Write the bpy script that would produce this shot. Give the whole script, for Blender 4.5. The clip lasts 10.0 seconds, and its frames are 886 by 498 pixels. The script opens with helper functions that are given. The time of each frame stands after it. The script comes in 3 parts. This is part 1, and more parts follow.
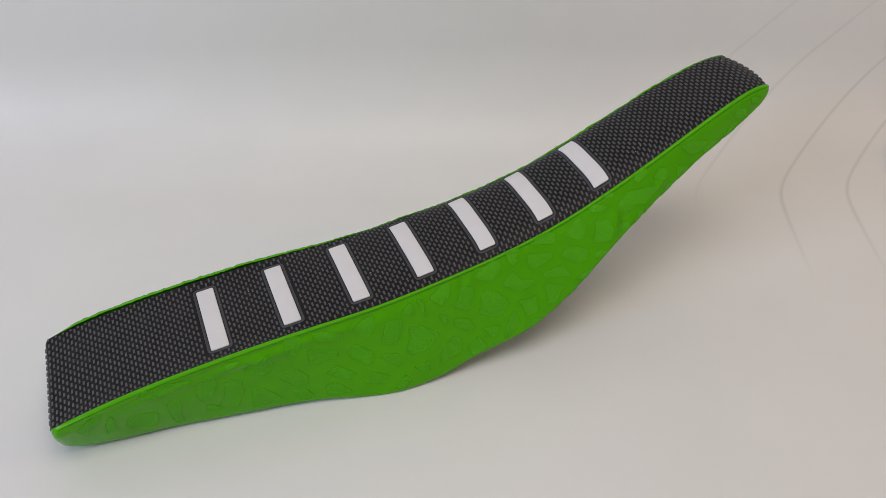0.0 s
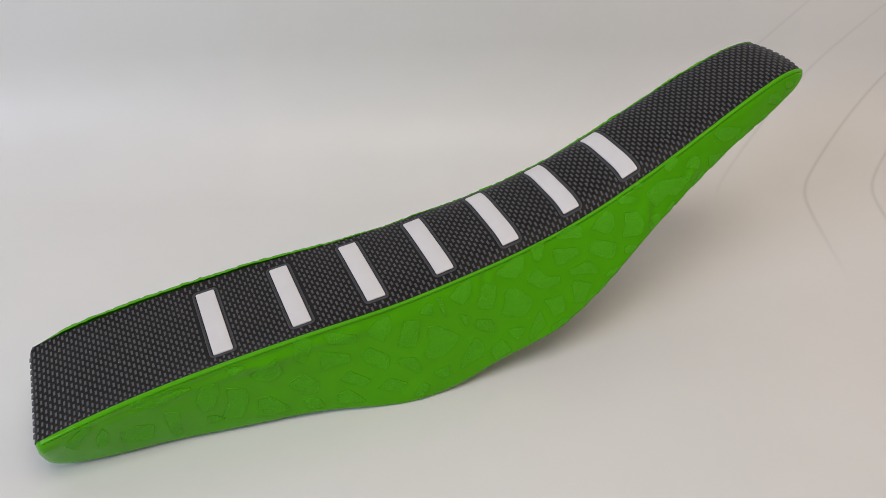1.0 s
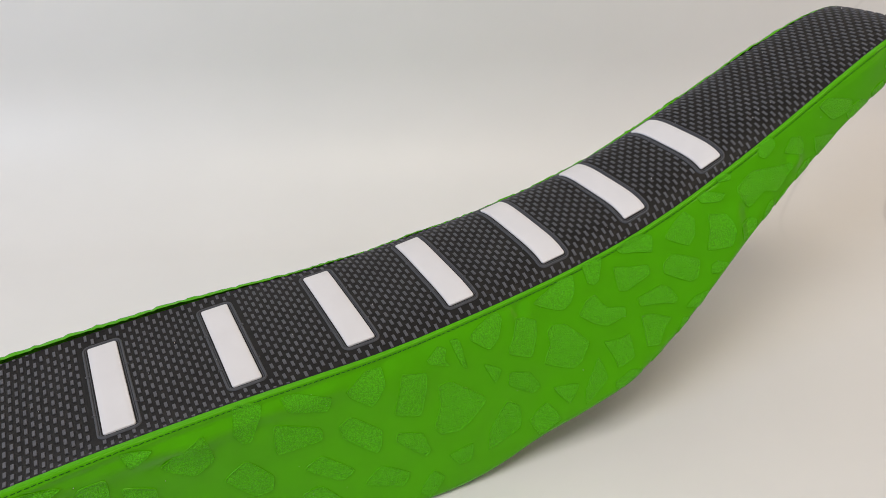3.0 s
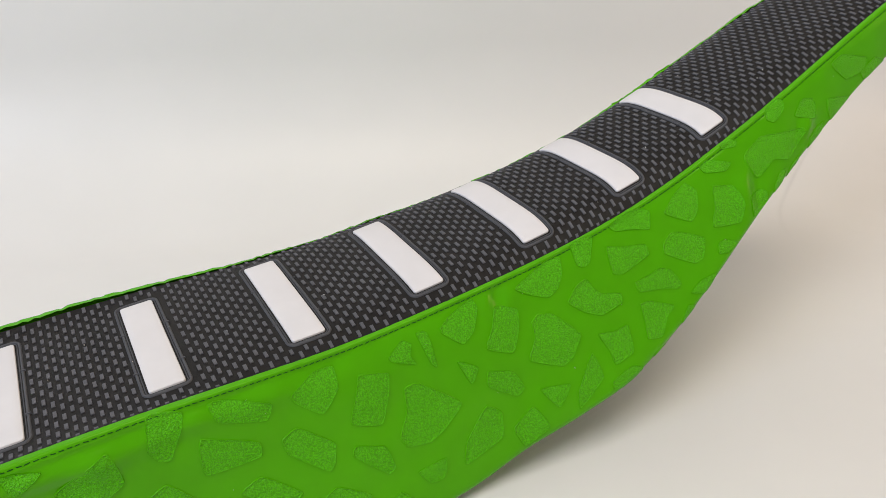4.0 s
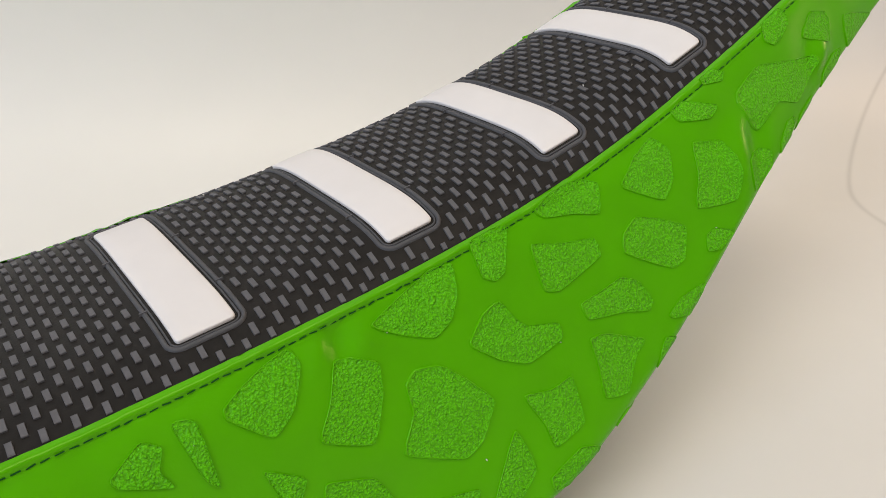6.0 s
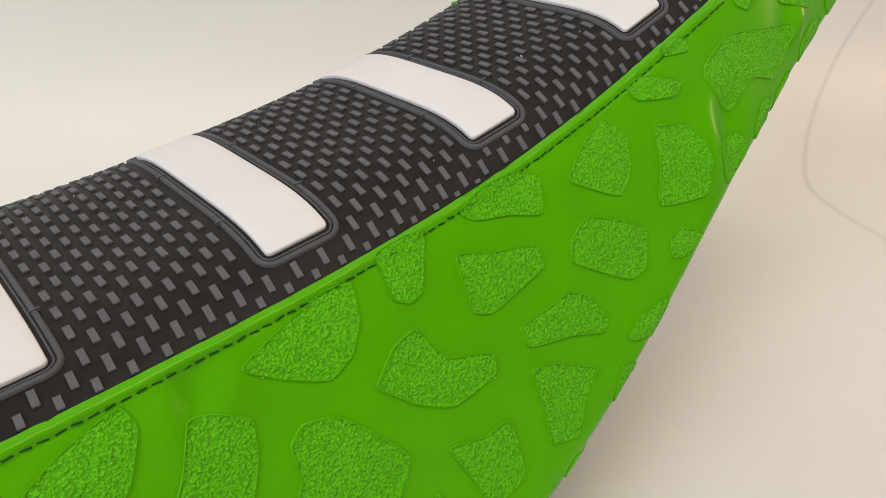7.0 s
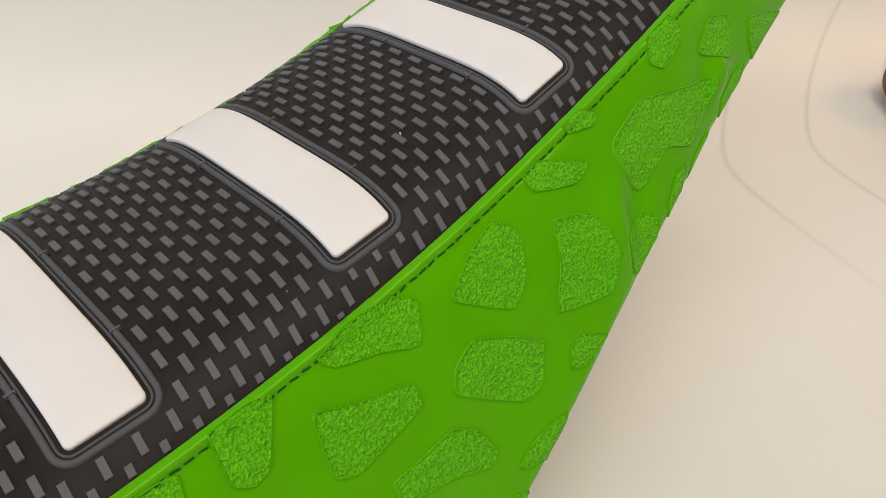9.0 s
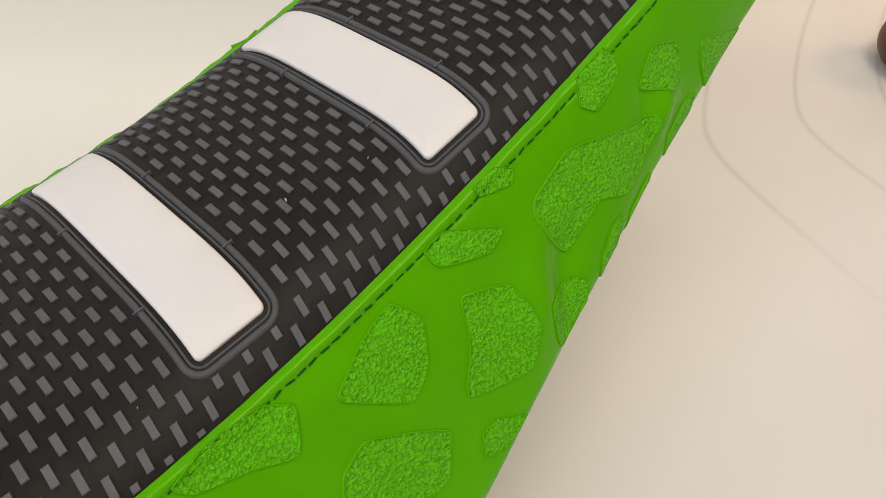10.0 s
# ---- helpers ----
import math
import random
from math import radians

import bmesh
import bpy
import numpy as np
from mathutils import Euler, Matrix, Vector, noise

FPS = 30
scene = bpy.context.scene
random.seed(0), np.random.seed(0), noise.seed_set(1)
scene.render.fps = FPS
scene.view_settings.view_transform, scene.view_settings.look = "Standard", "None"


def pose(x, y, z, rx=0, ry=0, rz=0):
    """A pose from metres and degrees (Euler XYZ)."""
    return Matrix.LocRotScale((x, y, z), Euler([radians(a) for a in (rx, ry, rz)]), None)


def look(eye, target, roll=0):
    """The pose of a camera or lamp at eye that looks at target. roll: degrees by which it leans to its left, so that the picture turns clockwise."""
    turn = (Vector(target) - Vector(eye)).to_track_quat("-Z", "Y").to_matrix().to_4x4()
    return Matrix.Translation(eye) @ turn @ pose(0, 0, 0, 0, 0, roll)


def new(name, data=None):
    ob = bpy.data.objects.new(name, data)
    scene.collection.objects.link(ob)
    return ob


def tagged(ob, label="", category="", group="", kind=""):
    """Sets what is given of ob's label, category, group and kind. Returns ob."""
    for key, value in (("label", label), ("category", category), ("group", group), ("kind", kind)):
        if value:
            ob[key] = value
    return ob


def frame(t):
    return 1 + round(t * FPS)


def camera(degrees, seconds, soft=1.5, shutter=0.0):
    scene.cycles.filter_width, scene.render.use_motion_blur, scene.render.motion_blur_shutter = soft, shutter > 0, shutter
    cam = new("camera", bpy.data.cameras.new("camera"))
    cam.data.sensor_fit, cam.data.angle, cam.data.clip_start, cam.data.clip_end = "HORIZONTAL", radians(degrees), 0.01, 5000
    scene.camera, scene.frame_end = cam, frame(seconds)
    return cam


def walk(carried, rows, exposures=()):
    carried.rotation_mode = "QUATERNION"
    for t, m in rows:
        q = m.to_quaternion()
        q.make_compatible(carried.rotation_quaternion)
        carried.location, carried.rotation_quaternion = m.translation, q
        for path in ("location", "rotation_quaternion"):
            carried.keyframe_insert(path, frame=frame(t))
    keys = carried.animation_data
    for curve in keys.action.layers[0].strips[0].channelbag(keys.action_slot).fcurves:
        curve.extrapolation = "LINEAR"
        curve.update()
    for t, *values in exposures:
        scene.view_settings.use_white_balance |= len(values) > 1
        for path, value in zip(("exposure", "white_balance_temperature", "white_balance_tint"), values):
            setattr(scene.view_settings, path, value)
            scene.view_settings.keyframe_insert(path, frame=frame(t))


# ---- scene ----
cam = camera(58.0, 10.0, soft=0.5)
PATH = [
    (0.0, -0.0162, -0.6491, 0.6865, 50.818, -1.501, -22.819),
    (0.5, -0.0240, -0.6340, 0.6459, 52.015, -1.377, -23.277),
    (1.0, -0.0369, -0.6162, 0.6124, 53.553, -1.503, -24.014),
    (1.5, -0.0387, -0.5835, 0.5679, 55.457, -1.515, -24.740),
    (2.0, -0.0204, -0.5368, 0.5176, 57.638, -1.384, -25.209),
    (2.5, -0.0059, -0.4851, 0.4552, 59.945, -1.296, -25.977),
    (4.0, 0.0459, -0.4030, 0.3372, 64.346, -0.561, -28.551),
    (4.5, 0.0613, -0.3663, 0.3014, 65.317, -0.676, -30.223),
    (5.0, 0.0926, -0.3224, 0.2748, 65.887, -1.071, -32.257),
    (6.5, 0.1940, -0.2325, 0.2280, 66.103, -1.968, -37.676),
    (7.0, 0.2111, -0.2155, 0.2210, 65.676, -2.546, -39.554),
    (7.5, 0.2228, -0.2004, 0.2186, 65.218, -3.017, -41.305),
    (8.0, 0.2378, -0.1898, 0.2245, 63.665, -3.746, -42.605),
    (8.5, 0.2479, -0.1817, 0.2435, 61.661, -4.360, -43.679),
    (9.0, 0.2621, -0.1786, 0.2576, 59.528, -4.586, -44.432),
    (9.5, 0.2795, -0.1690, 0.2645, 56.669, -4.727, -44.944),
    (10.0, 0.3103, -0.1650, 0.2772, 54.658, -4.492, -44.590),
]
EXPOSURE = [(0.0, -0.07, 6350, 14), (1.0, 0.01, 6400, 14), (2.5, 0.19, 6450, 13), (4.5, 0.40, 6550, 12), (6.5, 0.41, 6800, 11.5), (8.0, 0.41, 6950, 11.5), (10.0, 0.37, 7050, 11.5)]
walk(cam, [(t, pose(x, y, z, rx, ry, rz)) for t, x, y, z, rx, ry, rz in PATH], EXPOSURE)

# ---- light ----
world = bpy.data.worlds.new("world")
scene.world = world
world.use_nodes = True
world.node_tree.nodes["Background"].inputs[0].default_value = (0.75, 0.80, 0.9, 1)
world.node_tree.nodes["Background"].inputs[1].default_value = 0.25


def area_lamp(name, eye, target, size, size_y, watts, colour):
    data = bpy.data.lights.new(name, "AREA")
    data.shape, data.size, data.size_y, data.energy, data.color = "RECTANGLE", size, size_y, watts, colour
    ob = new(name, data)
    ob.matrix_world = look(eye, target)
    return ob


# unseen broad source added overhead as the main light
area_lamp("overhead_lamp", (0.2, -0.72, 2.3), (0.2, 0.1, 0.1), 1.4, 1.0, 18.5, (1.0, 0.90, 0.73))
# unseen cool source added at the left; no window is known there
area_lamp("cool_left_lamp", (-2.0, -0.7, 1.5), (0.4, 0.05, 0.8), 1.2, 1.2, 32, (0.72, 0.83, 1.0))
# unseen warm fill, added to tint the right side of the sheet
area_lamp("warm_fill_lamp", (2.3, -0.9, 1.1), (1.0, -0.1, 0.0), 0.5, 0.5, 6, (1.0, 0.64, 0.36))


# ---- materials ----
def material(name, colour, rough=0.5, spread=0.06, grain=40.0, bump=0.0, bump_scale=200.0, metal=0.0, stain=2.5, specular=0.5, detail=4.0, mark=0.0):
    """Base colour with variation at two scales and a fine relief."""
    mat = bpy.data.materials.new(name)
    mat.use_nodes = True
    nt = mat.node_tree
    n, link = nt.nodes, nt.links.new
    bsdf = n["Principled BSDF"]
    bsdf.inputs["Roughness"].default_value = rough
    bsdf.inputs["Metallic"].default_value = metal
    bsdf.inputs["Specular IOR Level"].default_value = specular
    tex = n.new("ShaderNodeTexCoord")
    big, fine = n.new("ShaderNodeTexNoise"), n.new("ShaderNodeTexNoise")
    big.inputs["Scale"].default_value, fine.inputs["Scale"].default_value = stain, grain
    big.inputs["Detail"].default_value = fine.inputs["Detail"].default_value = detail
    link(tex.outputs["Object"], big.inputs["Vector"])
    link(tex.outputs["Object"], fine.inputs["Vector"])
    both = n.new("ShaderNodeMath")
    both.operation = "ADD"
    link(big.outputs["Fac"], both.inputs[0])
    link(fine.outputs["Fac"], both.inputs[1])
    ramp = n.new("ShaderNodeMapRange")
    ramp.inputs["From Min"].default_value, ramp.inputs["From Max"].default_value = 0.6, 1.4
    ramp.inputs["To Min"].default_value, ramp.inputs["To Max"].default_value = 1 - spread, 1 + spread
    link(both.outputs[0], ramp.inputs["Value"])
    mul = n.new("ShaderNodeVectorMath")
    mul.operation = "SCALE"
    mul.inputs[0].default_value = colour
    link(ramp.outputs["Result"], mul.inputs["Scale"])
    link(mul.outputs["Vector"], bsdf.inputs["Base Color"])
    if mark:  # crease shade put into the colour, where the mesh carries it
        shade_attr, shaded = n.new("ShaderNodeAttribute"), n.new("ShaderNodeMath")
        shade_attr.attribute_name, shaded.operation = "mark", "MULTIPLY_ADD"
        shaded.inputs[1].default_value, shaded.inputs[2].default_value = -mark, 1.0
        link(shade_attr.outputs["Fac"], shaded.inputs[0])
        shaded_base = n.new("ShaderNodeVectorMath")
        shaded_base.operation = "SCALE"
        link(mul.outputs["Vector"], shaded_base.inputs[0])
        link(shaded.outputs[0], shaded_base.inputs["Scale"])
        link(shaded_base.outputs["Vector"], bsdf.inputs["Base Color"])
    if bump:
        b, relief = n.new("ShaderNodeBump"), n.new("ShaderNodeTexNoise")
        relief.inputs["Scale"].default_value, relief.inputs["Detail"].default_value = bump_scale, 3.0
        link(tex.outputs["Object"], relief.inputs["Vector"])
        b.inputs["Strength"].default_value, b.inputs["Distance"].default_value = 1.0, bump
        link(relief.outputs["Fac"], b.inputs["Height"])
        link(b.outputs["Normal"], bsdf.inputs["Normal"])
    return mat


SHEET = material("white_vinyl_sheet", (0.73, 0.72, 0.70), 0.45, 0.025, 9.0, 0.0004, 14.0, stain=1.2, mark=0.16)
GREEN = material("green_vinyl", (0.068, 0.350, 0.0003), 0.26, 0.06, 60.0, 0.00005, 900.0, stain=8.0, specular=0.26)
GREEN.node_tree.nodes["Principled BSDF"].inputs["Specular Tint"].default_value = (0.9, 1.0, 0.45, 1)
BLACK = material("black_vinyl", (0.0150, 0.0136, 0.0127), 0.45, 0.30, 140.0, 0.00006, 1200.0, stain=22.0, specular=0.12)
BROWN = material("brown_wood", (0.10, 0.035, 0.018), 0.45, 0.25, 60.0)


def pebbled(name, colour):
    """Vinyl pressed with a coarse crumbly grain: rounded pebbles, the shade of their crevices put into the colour."""
    mat = bpy.data.materials.new(name)
    mat.use_nodes = True
    nt = mat.node_tree
    n, link = nt.nodes, nt.links.new
    bsdf = n["Principled BSDF"]
    bsdf.inputs["Roughness"].default_value, bsdf.inputs["Specular IOR Level"].default_value = 0.4, 0.16
    tex, warp, cells = n.new("ShaderNodeTexCoord"), n.new("ShaderNodeTexNoise"), n.new("ShaderNodeTexVoronoi")
    warp.inputs["Scale"].default_value = 700.0
    shift = n.new("ShaderNodeVectorMath")
    shift.operation = "MULTIPLY_ADD"
    shift.inputs[1].default_value = (0.0010, 0.0010, 0.0010)
    link(tex.outputs["Object"], warp.inputs["Vector"])
    link(warp.outputs["Color"], shift.inputs[0])
    link(tex.outputs["Object"], shift.inputs[2])
    cells.feature, cells.inputs["Smoothness"].default_value = "SMOOTH_F1", 0.35
    cells.inputs["Scale"].default_value = 1200.0
    link(shift.outputs["Vector"], cells.inputs["Vector"])
    pits = n.new("ShaderNodeTexNoise")
    pits.inputs["Scale"].default_value, pits.inputs["Detail"].default_value = 950.0, 2.0
    link(tex.outputs["Object"], pits.inputs["Vector"])
    rough_height = n.new("ShaderNodeMath")
    rough_height.operation = "MULTIPLY_ADD"
    rough_height.inputs[1].default_value = -0.8
    link(cells.outputs["Distance"], rough_height.inputs[0])
    link(pits.outputs["Fac"], rough_height.inputs[2])
    # paints crevice shade and brighter pebble tops into the base colour
    ramp = n.new("ShaderNodeMapRange")
    ramp.inputs["From Min"].default_value, ramp.inputs["From Max"].default_value = -0.05, 0.40
    ramp.inputs["To Min"].default_value, ramp.inputs["To Max"].default_value = 0.82, 1.25
    link(rough_height.outputs[0], ramp.inputs["Value"])
    mul = n.new("ShaderNodeVectorMath")
    mul.operation = "SCALE"
    mul.inputs[0].default_value = colour
    link(ramp.outputs["Result"], mul.inputs["Scale"])
    link(mul.outputs["Vector"], bsdf.inputs["Base Color"])
    bump = n.new("ShaderNodeBump")
    bump.inputs["Distance"].default_value = 0.0007
    link(rough_height.outputs[0], bump.inputs["Height"])
    link(bump.outputs["Normal"], bsdf.inputs["Normal"])
    return mat


LINT = material("pale_lint", (0.55, 0.53, 0.50), 0.9, 0.1, 100.0)
GRAIN = pebbled("green_pebbled_vinyl", (0.081, 0.415, 0.0008))
THREAD = material("dark_green_thread", (0.004, 0.065, 0.012), 0.8, 0.2, 800.0, specular=0.1)
OUTLINE = material("dark_grey_outline", (0.074, 0.075, 0.082), 0.55, 0.1, 200.0, specular=0.2)
GREY = material("grey_grip", (0.100, 0.100, 0.109), 0.5, 0.16, 300.0, stain=30.0, specular=0.16)
WHITE = material("white_rib", (0.665, 0.645, 0.645), 0.45, 0.035, 60.0, 0.00003, 600.0, stain=22.0)
PAINT = material("room_paint", (0.62, 0.61, 0.59), 0.8, 0.03, 12.0)

# ---- helpers for meshes ----
def part(name, bm, mat, parent=None, label=""):
    me = bpy.data.meshes.new(name)
    bm.to_mesh(me)
    bm.free()
    me.materials.append(mat)
    ob = new(name, me)
    ob.parent = parent
    if label:
        ob["label"] = label
    return ob


def from_grid(points, nu, nv, close_v=False, smooth=True):
    bm = bmesh.new()
    vs = [bm.verts.new(p) for p in points]
    last = nv if close_v else nv - 1
    for i in range(nu - 1):
        for j in range(last):
            k = (j + 1) % nv
            bm.faces.new((vs[i * nv + j], vs[(i + 1) * nv + j], vs[(i + 1) * nv + k], vs[i * nv + k])).smooth = smooth
    return bm


def thing(name, label, category, at=(0, 0, 0), **more):
    ob = new(name)
    ob.empty_display_size = 0.05
    ob.location = at
    return tagged(ob, label, category, **more)


# ---- backdrop: floor, bend and wall of one white sheet ----
ALONG, OUT = Vector((0.946, -0.326, 0)), Vector((-0.326, -0.946, 0))
FOOT, BEND = Vector((0, 0.37, 0)), 0.16


def sheet(s, d, lift=0.0):
    """A point of the sheet: s metres along the wall, d metres from the foot (floor negative, then bend and wall)."""
    turn = min(max(d / BEND, 0.0), math.pi / 2)
    up = max(d - BEND * math.pi / 2, 0.0)
    out = -min(d, 0.0) - (BEND - lift) * math.sin(turn)
    h = BEND - (BEND - lift) * math.cos(turn) + up
    return FOOT + ALONG * s + OUT * out + Vector((0, 0, h))


def build_backdrop():
    ss = [-1.6 + 3.6 * i / 90 for i in range(91)]
    ds = [-1.5 + 0.1 * i for i in range(15)] + [BEND * math.pi / 2 * i / 64 for i in range(65)] + [0.30 + 0.12 * i for i in range(12)]
    bm = from_grid([sheet(s, d) for s in ss for d in ds], len(ss), len(ds))
    bmesh.ops.recalc_face_normals(bm, faces=bm.faces)
    return tagged(part("backdrop", bm, SHEET), "seamless white vinyl sheet curving from table up the wall", "backdrop", kind="structure")


build_backdrop()


def build_crease_shade(s0, near, far, depth, lean=0.9):
    """A soft crease line of the sheet, flat, its shade put into the colour: straight over the floor, leaning over on
    the wall.
    """
    n, pts, line_shade = 260, [], []
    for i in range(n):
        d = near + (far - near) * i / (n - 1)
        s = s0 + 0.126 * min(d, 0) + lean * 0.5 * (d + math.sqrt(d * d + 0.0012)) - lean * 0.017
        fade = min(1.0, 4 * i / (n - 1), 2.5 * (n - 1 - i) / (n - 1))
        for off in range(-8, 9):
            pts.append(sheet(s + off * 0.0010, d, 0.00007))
            # shade of the line as colour, strongest in the middle, fading at the ends
            line_shade.append(depth * fade * math.exp(-(off / 3.0) ** 2))
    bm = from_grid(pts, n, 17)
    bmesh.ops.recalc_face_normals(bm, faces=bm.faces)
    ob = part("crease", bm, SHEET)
    ob.data.attributes.new("mark", "FLOAT", "POINT").data.foreach_set("value", line_shade)
    tagged(ob, "faint grey line on the white sheet, crease shade in its colour", "crease", group="creases in the sheet", kind="structure")


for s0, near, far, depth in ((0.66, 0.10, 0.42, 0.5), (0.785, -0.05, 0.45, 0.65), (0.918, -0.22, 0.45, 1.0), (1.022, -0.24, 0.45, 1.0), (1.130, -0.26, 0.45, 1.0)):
    build_crease_shade(s0, near, far, depth)


# ---- plain room round the sheet ----
def slab(name, lo, hi, label, mat=PAINT):
    bm = bmesh.new()
    bmesh.ops.create_cube(bm, size=1)
    for v in bm.verts:
        v.co = Vector([(a + b) / 2 + (b - a) * c for a, b, c in zip(lo, hi, v.co)])
    return tagged(part(name, bm, mat), label, name.split("_")[0], kind="structure")


slab("floor", (-2.2, -2.4, -0.106), (2.6, 1.7, -0.006), "plain pale grey floor under the white sheet")
slab("ceiling", (-2.2, -2.4, 2.5), (2.6, 1.7, 2.6), "plain pale painted ceiling")
slab("wall_north", (-2.2, 1.7, -0.1), (2.6, 1.8, 2.6), "plain pale painted wall")
slab("wall_south", (-2.2, -2.5, -0.1), (2.6, -2.4, 2.6), "plain pale painted wall")
slab("wall_east", (2.6, -2.5, -0.1), (2.7, 1.8, 2.6), "plain pale painted wall")
# west wall, with an opening added behind the cool lamp
slab("wall_west_1", (-2.3, -2.5, -0.1), (-2.2, 1.8, 0.85), "plain pale painted wall below the added opening")
slab("wall_west_2", (-2.3, -2.5, 2.15), (-2.2, 1.8, 2.6), "plain pale painted wall above the added opening")
slab("wall_west_3", (-2.3, -2.5, 0.85), (-2.2, -1.25, 2.15), "plain pale painted wall beside the added opening")
slab("wall_west_4", (-2.3, 0.05, 0.85), (-2.2, 1.8, 2.15), "plain pale painted wall beside the added opening")

# ---- the seat ----
# x, half width at the seam, seam height, crown, half width at the lower edge, its height
STATIONS = [
    (-0.165, 0.0640, 0.0580, -0.002, 0.0440, 0.0080),
    (-0.140, 0.0635, 0.0650, -0.003, 0.0466, 0.0030),
    (-0.100, 0.0628, 0.0750, -0.003, 0.0504, 0.0020),
    (-0.040, 0.0622, 0.0860, -0.003, 0.0560, 0.0026),
    (0.030, 0.0620, 0.0950, -0.003, 0.0660, 0.0034),
    (0.100, 0.0615, 0.1010, -0.0005, 0.0772, 0.0040),
    (0.170, 0.0602, 0.1055, 0.0035, 0.0934, 0.0008),
    (0.240, 0.0585, 0.1155, 0.0060, 0.0968, 0.0095),
    (0.310, 0.0562, 0.1285, 0.0100, 0.0985, 0.0350),
    (0.380, 0.0535, 0.1480, 0.0113, 0.0940, 0.0676),
    (0.450, 0.0508, 0.1780, 0.0105, 0.0816, 0.1245),
    (0.520, 0.0480, 0.2150, 0.0074, 0.0654, 0.1710),
    (0.590, 0.0432, 0.2510, 0.0034, 0.0547, 0.2150),
    (0.645, 0.0385, 0.2725, 0.0012, 0.0461, 0.2400),
    (0.665, 0.0368, 0.2785, -0.0004, 0.0433, 0.2490),
]
KX = np.array([s[0] for s in STATIONS])


def spline(column):
    v, h, n = np.array([s[column] for s in STATIONS]), np.diff(KX), len(KX)
    a, b = np.eye(n), np.zeros(n)
    for i in range(1, n - 1):
        a[i, i - 1:i + 2] = h[i - 1], 2 * (h[i - 1] + h[i]), h[i]
        b[i] = 6 * ((v[i + 1] - v[i]) / h[i] - (v[i] - v[i - 1]) / h[i - 1])
    m = np.linalg.solve(a, b)

    def at(x):
        j = int(np.clip(np.searchsorted(KX, x) - 1, 0, n - 2))
        t, H = x - KX[j], h[j]
        return float(v[j] + t * ((v[j + 1] - v[j]) / H - H * (2 * m[j] + m[j + 1]) / 6) + t * t * m[j] / 2 + t ** 3 * (m[j + 1] - m[j]) / (6 * H))
    table = [at(-0.19 + 0.0005 * i) for i in range(1761)]

    def quick(x):
        f = (x + 0.19) * 2000
        i = min(max(int(f), 0), 1759)
        return table[i] + (table[i + 1] - table[i]) * (f - i)
    return quick


SEAM_Y, SEAM_Z, CROWN, EDGE_Y, EDGE_Z = [spline(c) for c in range(1, 6)]


def LOW_Y(x):
    return EDGE_Y(x) - 0.0020 * math.exp(-((x - 0.275) / 0.026) ** 2) + 0.0018 * math.exp(-((x - 0.345) / 0.020) ** 2)


def LOW_Z(x):
    return EDGE_Z(x) + 0.0018 * math.exp(-((x - 0.275) / 0.026) ** 2)


X0, X1 = -0.155, 0.648


def far_rise(x):
    """How much higher the far seam lies than the near one."""
    return 0.0016 * min(max((x - 0.06) / 0.16, 0.0), 1.0) * min(max((0.56 - x) / 0.14, 0.0), 1.0)


def top_point(x, s):
    """On the top panel; s runs from -1 (near seam) over 0 to 1."""
    y = SEAM_Y(x) * s
    front = min(max((x - 0.06) / 0.16, 0.0), 1.0)
    front *= front * (3 - 2 * front)
    z = SEAM_Z(x) + CROWN(x) * (1 + 0.04 * front) * (1 - abs(s) ** (6 - 1.7 * front)) + far_rise(x) * (1 + s) / 2
    reach = max(0.0, (x - 0.60) / 0.048)
    return Vector((x + 0.006 * reach ** 3 * (1 - s * s), y, z - 0.006 * reach ** 4))


def side_point(x, v, side=-1):
    """On a side panel; v runs from 0 at the seam to 1 at the lower edge."""
    reach = max(0.0, (x - 0.60) / 0.048)
    y = SEAM_Y(x) + (LOW_Y(x) - SEAM_Y(x)) * v + (0.0085 - 0.004 * min(max(x / 0.35, 0), 1)) * (1 - math.exp(-max(v, 0) / 0.07)) * (1 - v) ** 0.5 if v < 1 else LOW_Y(x)
    z = SEAM_Z(x) + (LOW_Z(x) - SEAM_Z(x)) * v - 0.006 * reach ** 4 * (1 - v) + (far_rise(x) * (1 - v) if side > 0 else 0)
    return Vector((x + 0.003 * reach ** 2 - 0.015 * reach ** 2 * max(v, 0.0) ** 1.8, side * y, z))


def side_depth(x):
    return (side_point(x, 1) - side_point(x, 0)).length


def normal_of(surface, a, b, out, *more):
    e = 1e-3
    n = (surface(a + e, b, *more) - surface(a - e, b, *more)).cross(surface(a, b + e, *more) - surface(a, b - e, *more)).normalized()
    return n if n.dot(out) > 0 else -n


seat = thing("motorcycle_seat", "green and black motocross seat with seven white grip ribs", "motorcycle seat")


